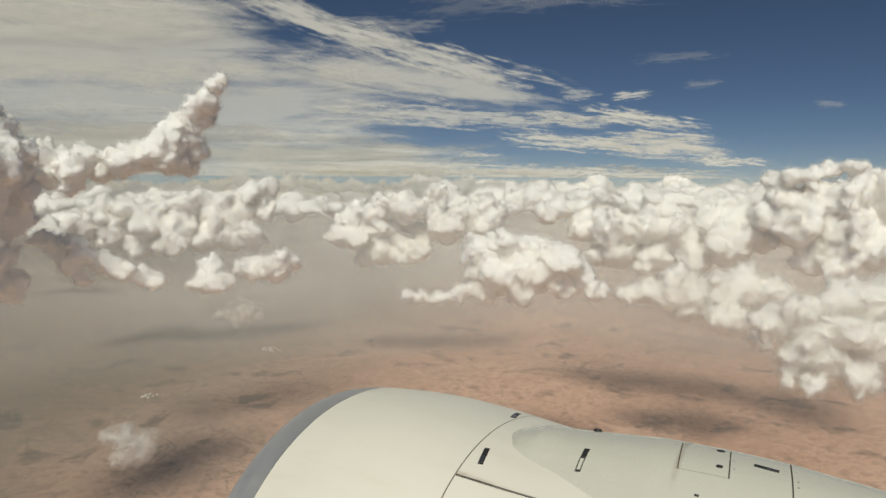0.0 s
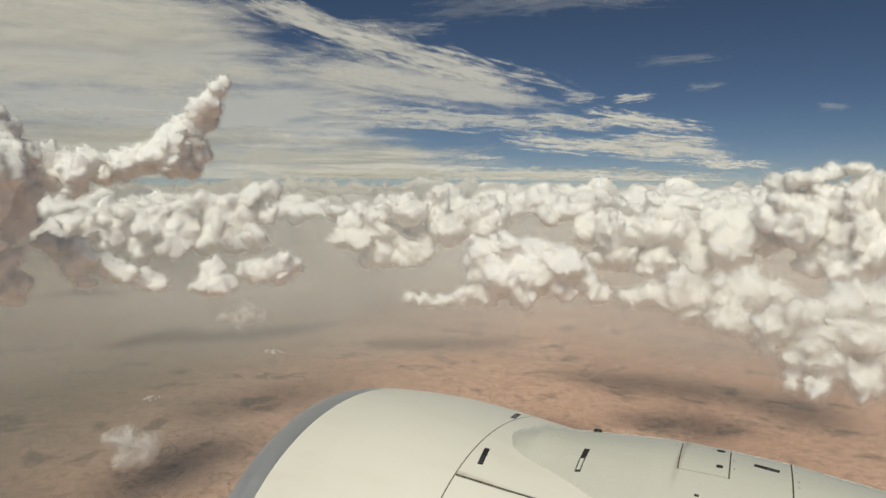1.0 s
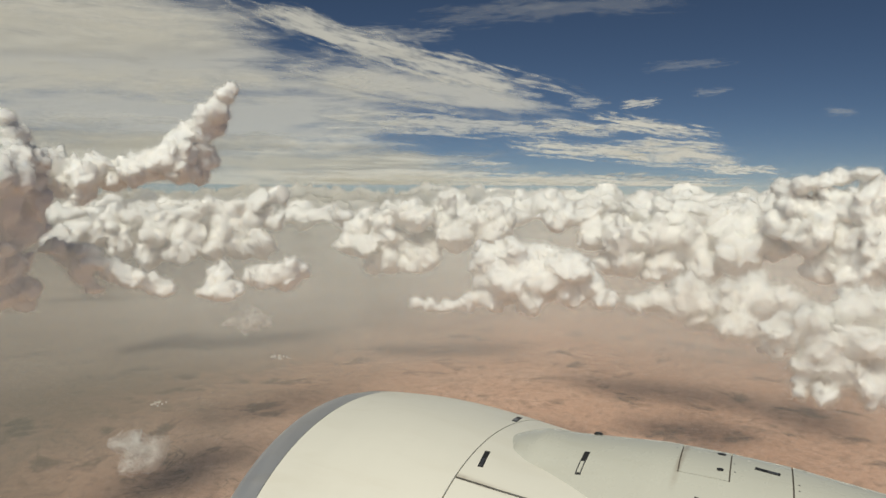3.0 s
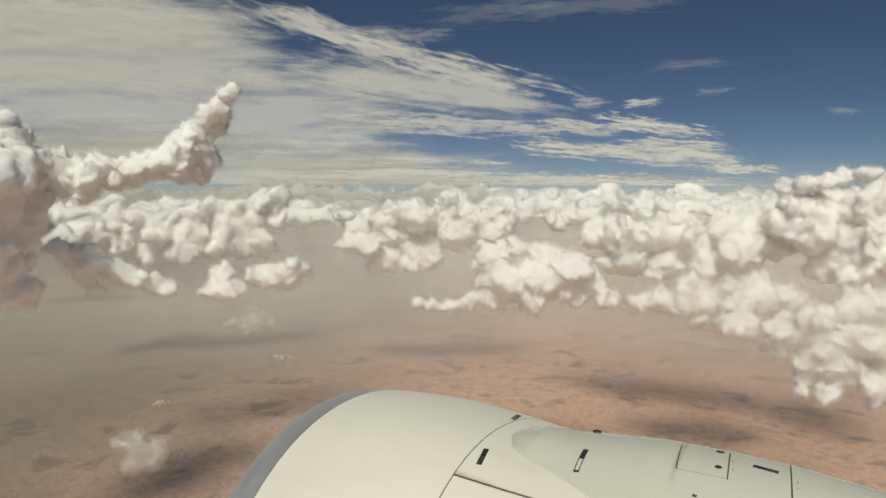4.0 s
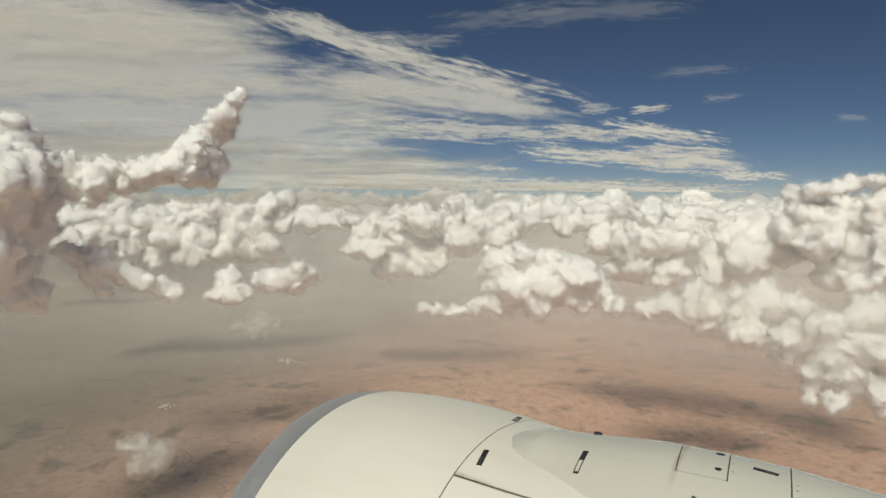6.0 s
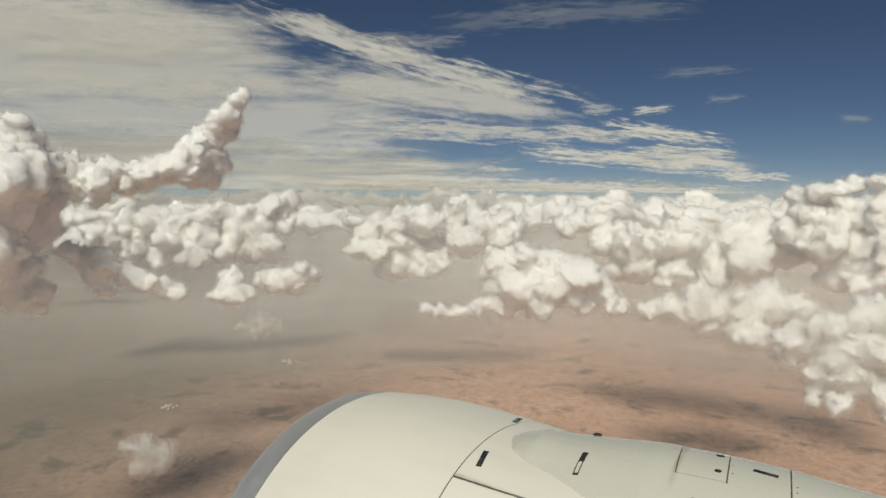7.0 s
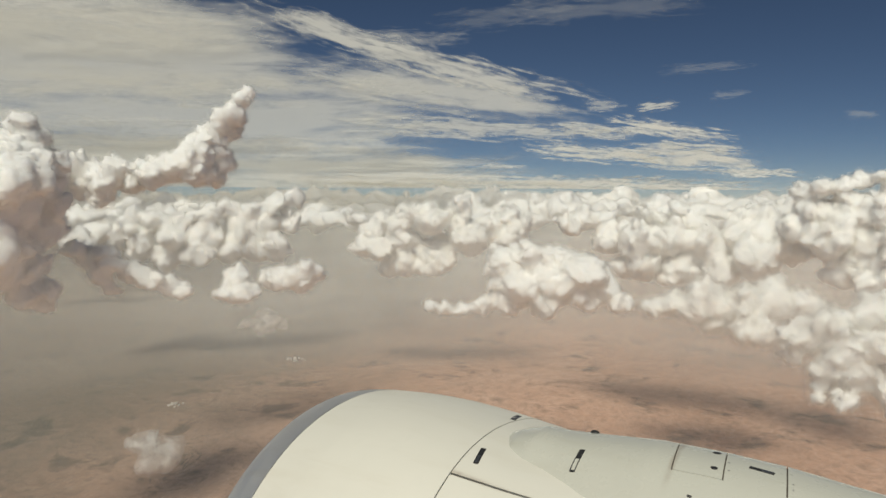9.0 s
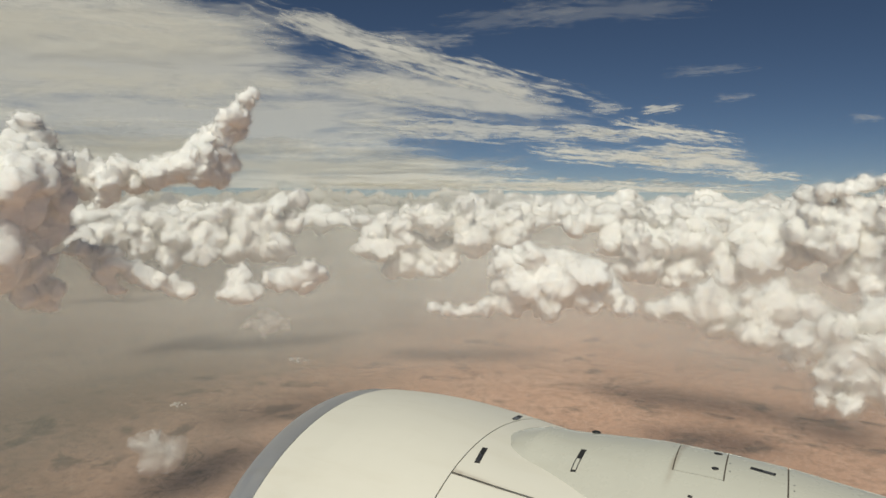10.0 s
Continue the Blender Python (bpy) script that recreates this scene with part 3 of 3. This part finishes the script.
wisp("cumulus_cloud", "small thin cloud puff low over the plain", 60, [(-56.5, -19.8, 1.12), (-57.7, -19.2, 0.79), (-55.0, -19.8, 0.81), (-56.9, -18.9, 0.64), (-57.1, -20.7, 0.71), (-55.7, -20.7, 0.8)], 15, 2.4, group="cumulus clouds")


def cloud_field(count, seed, low, high, near, far, base, size, label, crowd=1.0):
    """Scattered cumulus of one deck: bearings low to high, distances near to far."""
    rng = np.random.default_rng(seed)
    for i in range(count):
        az = rng.uniform(low, high)
        d = near * (far / near) ** rng.random()
        el = math.degrees(math.atan2(base + rng.uniform(-1.5, 1.5), d))
        r = size * rng.uniform(0.6, 1.3)
        lobes = []
        for k in range(rng.integers(5, 9)):
            lobes.append((az + rng.normal() * r * 1.5, el + abs(rng.normal()) * r * 0.45 - 0.2 * r, r * rng.uniform(0.45, 0.9)))
        cumulus("cumulus_cloud", label, d, lobes, seed * 100 + i, group="cumulus clouds", children=14, fringe=3, detail=3.6, depth=0.4)


def far_bank(distance, elevation, spread, seed, low=-64, high=10, step=1.1):
    """A row of distant cloud heads along the horizon."""
    rng = np.random.default_rng(seed)
    az = low
    lobes = []
    while az < high:
        lobes.append((az, elevation + rng.uniform(-spread, spread), rng.uniform(0.45, 1.0)))
        az += step * rng.uniform(0.5, 1.3)
    ob = cumulus("cloud_bank", "distant row of cumulus heads along the horizon", distance, lobes, seed, group="cloud banks", children=12, fringe=2.5, detail=4.2, depth=0.3, single=False)
    tagged(ob, category="cloud bank", kind="stuff")
    return ob


far_bank(1500, -0.35, 0.15, 40)
far_bank(1080, -0.8, 0.25, 41)
far_bank(800, -1.4, 0.4, 42)
cloud_field(11, 51, -62, -42, 260, 620, -13, 1.1, "hazy white cumulus heads in a broken deck")
cloud_field(10, 52, -42, -24, 260, 620, -13, 1.2, "bright white cumulus heads in a broken deck")
cloud_field(14, 53, -24, 8, 220, 600, -13, 1.4, "crowded white cumulus heads in a dense deck")


def village(azimuth, elevation, count, spread, seed):
    """Pale flat-roofed houses, far below."""
    rng = np.random.default_rng(seed)
    d = 60 / math.sin(radians(-elevation))
    centre = heading(azimuth, elevation) * d
    verts, faces = [], []
    for _ in range(count):
        x, y = centre.x + rng.normal() * spread, centre.y + rng.normal() * spread * 0.6
        w, l, h = rng.uniform(0.12, 0.3), rng.uniform(0.08, 0.2), rng.uniform(0.05, 0.15)
        k = len(verts)
        for z in (-60.4, -59.6 + h):
            verts += [(x - w, y - l, z), (x + w, y - l, z), (x + w, y + l, z), (x - w, y + l, z)]
        faces += [tuple(k + i for i in f) for f in ((3, 2, 1, 0), (4, 5, 6, 7), (0, 1, 5, 4), (1, 2, 6, 5), (2, 3, 7, 6), (3, 0, 4, 7))]
    ob = new("village", mesh_of("village", verts, faces, plaster, False))
    tagged(ob, "tiny pale houses of a distant village", "village", kind="stuff")


village(-45.2, -13.7, 22, 2.2, 5)
village(-55.0, -16.6, 16, 1.8, 6)


# ---- the engine ----
AXIS_Y, AXIS_Z, WIDE = 2.839, -2.102, 1.078
engine = tagged(new("jet_engine"), "white painted jet engine nacelle with bare metal inlet lip", "jet engine")
engine.location = (-1.4, AXIS_Y, AXIS_Z)
ENGINE_INV = Matrix.Translation((1.4, -AXIS_Y, -AXIS_Z))


def engine_part(name, me, label="", parent=None):
    me.transform(ENGINE_INV)
    ob = new(name, me)
    ob.parent = parent or engine
    return tagged(ob, label)


STATIONS = np.array([-2.52, -2.50, -2.46, -2.38, -2.286, -2.14, -2.02, -1.90, -1.78, -1.66, -1.54, -1.42, -1.30, -1.15, -0.95, -0.6, -0.2, 0.4, 0.8])
CROWN = np.array([0.905, 0.936, 0.955, 0.974, 0.987, 1.000, 1.008, 1.011, 1.010, 1.004, 0.995, 0.984, 0.972, 0.955, 0.930, 0.89, 0.85, 0.78, 0.72])
SHOULDER = np.array([0.0, 0.0, 0.010, 0.022, 0.030, 0.040, 0.050, 0.058, 0.064, 0.070, 0.074, 0.077, 0.082, 0.09, 0.11, 0.13, 0.14, 0.14, 0.14])


def skin_point(x, theta, lift=0.0):
    """A point of the nacelle: theta in degrees from the crown towards the cabin."""
    r = np.interp(x, STATIONS, CROWN) + lift
    k = np.clip((theta + 15) / 50, 0, 1)
    r = r * (1 + np.interp(x, STATIONS, SHOULDER) * k * k * (3 - 2 * k))
    t = np.radians(theta)
    return np.stack([x + 0 * theta, AXIS_Y - r * np.sin(t) * WIDE, AXIS_Z + r * np.cos(t)], -1)


def shell(name, x0, x1, t0, t1, material, lift=0.0, depth=0.012, nx=40, nt=120, lean0=0.0, lean1=0.0):
    """A curved sheet of the nacelle with turned-in edges."""
    xs, ts = np.linspace(x0, x1, nx), np.linspace(t0, t1, nt)
    X, T = np.meshgrid(xs, ts, indexing="ij")
    u = (X - x0) / (x1 - x0)
    aft = 1 - np.clip((np.abs(T + 15) / 50), 0, 1)
    X = X + (lean0 * (1 - u) + lean1 * u) * aft
    top = skin_point(X, T, lift)
    inset = skin_point(X, T, lift - depth)
    verts = np.concatenate([top.reshape(-1, 3), inset.reshape(-1, 3)])
    n = nx * nt
    faces = grid_faces(nx, nt)
    faces += [tuple(n + i for i in reversed(f)) for f in faces]
    for i in range(nx - 1):
        for j in (0, nt - 1):
            a, b = i * nt + j, (i + 1) * nt + j
            faces.append((a, b, n + b, n + a) if j == 0 else (b, a, n + a, n + b))
    for j in range(nt - 1):
        for i in (0, nx - 1):
            a, b = i * nt + j, i * nt + j + 1
            faces.append((b, a, n + a, n + b) if i == 0 else (a, b, n + b, n + a))
    me = mesh_of(name, verts, faces, material)
    me.set_sharp_from_angle(angle=radians(40))
    return me


def lip_ring():
    """The rounded bare-metal lip that turns into the inlet."""
    xs = list(np.linspace(-2.284, -2.50, 16))
    nt = 160
    ts = np.linspace(-180, 180, nt)
    rings = [skin_point(np.full(nt, x), ts) for x in xs]
    for a in np.linspace(10, 180, 14):
        c = 0.055
        x = -2.50 - 0.022 * math.sin(radians(a))
        rings.append(skin_point(np.full(nt, -2.50), ts, -c * (1 - math.cos(radians(a)))) * 1.0 + np.array([x + 2.50, 0, 0]))
    for x, drop in ((-2.40, 0.135), (-2.25, 0.155), (-1.9, 0.15), (-1.4, 0.13)):
        rings.append(skin_point(np.full(nt, x), ts, -drop))
    verts = np.concatenate(rings)
    return mesh_of("inlet_lip", verts, grid_faces(len(rings), nt), bare_metal)


engine_part("inlet_lip", lip_ring(), "bare polished aluminium inlet lip")
engine_part("inlet_cowl", shell("inlet_cowl", -2.281, -1.3815, -180, 180, paint_inlet, 0.0, 0.012, 50, 220, 0.0, -0.018), "glossy cream white inlet cowl")
SPLIT, FAR_SPLIT = 26.6, -17.0
engine_part("upper_cowl", shell("upper_cowl", -1.3755, 0.8, FAR_SPLIT, SPLIT, paint_white, 0.0, 0.012, 60, 70, -0.018), "cream white upper cowl panel")
engine_part("fan_cowl_door", shell("fan_cowl_door", -1.3755, 0.8, SPLIT + 0.5, 180, paint_white, -0.001, 0.012, 60, 130, -0.018), "cream white fan cowl door beside the cabin")
engine_part("fan_cowl_door", shell("fan_cowl_door", -1.3755, 0.8, FAR_SPLIT - 0.25, -179.5, paint_white, -0.001, 0.012, 60, 130, -0.018), "cream white fan cowl door on the far side")
engine_part("inner_barrel", shell("inner_barrel", -2.2, 0.78, -180, 180, dark_gap, -0.035, 0.01, 40, 120), "dark structure behind the panel gaps")


# ---- the pylon fairing on top of the engine ----
NOSE, CREST_Y = -1.35, 2.76
FAIR_X = np.array([-1.35, -1.30, -1.25, -1.154, -1.04, -0.92, -0.64, -0.40, -0.17, 0.14, 0.8])
FAIR_Z = np.array([-1.128, -1.100, -1.082, -1.0561, -1.0526, -1.0421, -1.0145, -1.0126, -1.0211, -1.0533, -1.1233])


def fairing_height(x, y):
    d = y - CREST_Y
    w = np.where(d < 0, np.interp(x, [-1.15, -0.85, -0.3], [0.385, 0.45, 0.50]), 0.32)
    return np.interp(x, FAIR_X, FAIR_Z) - 0.30 * (np.abs(d) / (w * np.sqrt(np.clip((x - NOSE) / 0.10, 0.02, 1.0)))) ** 2.4


def cowl_height(x, y):
    """Height of the nacelle's upper skin over the plan."""
    theta = np.linspace(-70, 80, 301)
    p = skin_point(np.full(301, float(np.mean(x))), theta)
    return np.interp(y, p[::-1, 1], p[::-1, 2])


def patch(name, x0, x1, y0, y1, material, lift=0.0, depth=0.01, nx=24, ny=40, lean0=0.1, lean1=0.1):
    """A panel of the fairing between two slightly leaning cross lines."""
    U, Y = np.meshgrid(np.linspace(0, 1, nx), np.linspace(y0, y1, ny), indexing="ij")
    a, b = x0 + lean0 * (2.83 - Y), x1 + lean1 * (2.83 - Y)
    X = a + (b - a) * U
    top = np.stack([X, Y, fairing_height(X, Y) + lift], -1).reshape(-1, 3)
    verts = np.concatenate([top, top - (0, 0, depth)])
    n = nx * ny
    faces = [tuple(reversed(f)) for f in grid_faces(nx, ny)]
    faces += [tuple(n + i for i in reversed(f)) for f in faces]
    rim = [i * ny for i in range(nx)] + [(nx - 1) * ny + j for j in range(1, ny)]
    rim += [i * ny + ny - 1 for i in range(nx - 2, -1, -1)] + [j for j in range(ny - 2, 0, -1)]
    for a_, b_ in zip(rim, rim[1:] + rim[:1]):
        faces.append((a_, b_, n + b_, n + a_))
    me = mesh_of(name, verts, faces, material)
    me.set_sharp_from_angle(angle=radians(40))
    return me


IN_Y, OUT_Y = 2.27, 3.10
fairing = engine_part("pylon_fairing", patch("pylon_fairing", NOSE, -0.5695, IN_Y, OUT_Y, paint_grey, nx=60, ny=90, lean0=0.0), "pale grey raised pylon fairing")
panels = (
    ("fairing_panel", -0.5695, -0.3808, IN_Y, 2.5832, ""),
    ("fairing_panel", -0.5695, -0.3808, 2.8240, OUT_Y, ""),
    ("fairing_panel", -0.3808, -0.1728, IN_Y, OUT_Y, ""),
    ("fairing_panel", -0.1672, 0.8, IN_Y, OUT_Y, ""),
    ("access_hatch", -0.5645, -0.3862, 2.5878, 2.8200, "pale grey access hatch with two fasteners"),
)
made = {}
for name, x0, x1, y0, y1, label in panels:
    made[name] = engine_part(name, patch(name, x0, x1, y0, y1, paint_grey), label, fairing)
engine_part("fairing_liner", patch("fairing_liner", -1.2, 0.78, IN_Y + 0.05, OUT_Y - 0.05, rubber, -0.007, 0.004, 60, 40, 0.0, 0.0), "dark sealant under the panel joints", fairing)


def inlay(name, surface, corners, material, lift=0.0015, label="", parent=None, n=6):
    """A thin plate that follows the skin; corners (x, y) run round it."""
    c = np.array(corners)
    u, v = np.meshgrid(np.linspace(0, 1, n), np.linspace(0, 1, n), indexing="ij")
    u, v = u[..., None], v[..., None]
    p = (c[0] * (1 - u) + c[1] * u) * (1 - v) + (c[3] * (1 - u) + c[2] * u) * v
    p = p.reshape(-1, 2)
    z = np.array([float(surface(x, y)) for x, y in p]) + lift
    top = np.column_stack([p, z])
    k = len(top)
    verts = np.concatenate([top, top - (0, 0, 0.006)])
    faces = grid_faces(n, n)
    faces += [tuple(k + i for i in reversed(f)) for f in faces]
    rim = [i * n for i in range(n)] + [(n - 1) * n + j for j in range(1, n)]
    rim += [i * n + n - 1 for i in range(n - 2, -1, -1)] + [j for j in range(n - 2, 0, -1)]
    faces += [(a_, b_, k + b_, k + a_) for a_, b_ in zip(rim, rim[1:] + rim[:1])]
    return engine_part(name, mesh_of(name, verts, faces, material, False), label, parent)


def bar(name, surface, start, end, width, material, lift=0.0015, label="", parent=None):
    a, b = np.array(start), np.array(end)
    d = (b - a) / np.linalg.norm(b - a)
    s = np.array([-d[1], d[0]]) * width / 2
    return inlay(name, surface, [a - s, b - s, b + s, a + s], material, lift, label, parent)


def latch(surface, start, end, width, label, parent=None, open_half=False):
    """A latch: a thin raised black plate stands in for the shade of a pocket, steel tongue with a bright rim."""
    a, b = np.array(start), np.array(end)
    black_plate = bar("latch", surface, a, b, width, black_paint, 0.0012, label, parent)
    m = a + (b - a) * 0.5
    d = (b - a) / np.linalg.norm(b - a)
    s = np.array([-d[1], d[0]])
    tongue = paint_grey if open_half else steel
    bar("tongue", surface, m, a + (b - a) * 0.93, width * 0.62, tongue, 0.0030, "", black_plate)
    if open_half:
        for k in (-1, 1):
            bar("rail", surface, m + s * k * width * 0.44, b + s * k * width * 0.44, width * 0.12, steel, 0.0040, "", black_plate)
    return black_plate


latch(cowl_height, (-1.335, 2.532), (-1.312, 2.418), 0.024, "cowl latch on a raised black plate")
latch(cowl_height, (-1.448, 3.114), (-1.411, 2.962), 0.026, "cowl latch on a raised black plate")
latch(fairing_height, (-0.915, 2.628), (-0.918, 2.516), 0.024, "black plate as latch pocket with bright open frame", fairing, True)
latch(fairing_height, (-0.287, 2.714), (-0.200, 2.706), 0.022, "black plate as slot with grey flap", fairing)
latch(fairing_height, (-0.462, 2.488), (-0.446, 2.486), 0.008, "small dark flush catch", fairing)


def stud(surface, x, y, radius, height, material, label, parent, squash=1.0):
    """A low round head with a bevelled rim."""
    n = 20
    z = float(surface(x, y))
    verts, rings_ = [], ((1.0, -0.004), (1.0, height * 0.5), (0.82, height * 0.9), (0.4, height))
    for r, h in rings_:
        for i in range(n):
            t = 2 * math.pi * i / n
            verts.append((x + radius * r * math.cos(t) * squash, y + radius * r * math.sin(t), z + h))
    verts.append((x, y, z + height))
    faces = [(k * n + i, k * n + (i + 1) % n, (k + 1) * n + (i + 1) % n, (k + 1) * n + i) for k in range(3) for i in range(n)]
    faces += [(3 * n + i, 3 * n + (i + 1) % n, 4 * n) for i in range(n)]
    engine_part("stud", mesh_of("stud", verts, faces, material), label, parent)


hatch = made["access_hatch"]
stud(fairing_height, -0.400, 2.644, 0.013, 0.002, black_paint, "dark round fastener", hatch)
stud(fairing_height, -0.415, 2.780, 0.013, 0.002, black_paint, "dark round fastener", hatch, 1.3)
stud(fairing_height, -0.934, 2.826, 0.016, 0.010, black_paint, "small black stud on the crest", fairing, 1.2)
for x, y in ((-0.359, 2.71), (-0.349, 2.648), (-0.134, 2.666), (-0.131, 2.63), (-0.582, 2.76)):
    stud(fairing_height, x, y, 0.0035, 0.001, steel, "tiny rivet head", fairing)
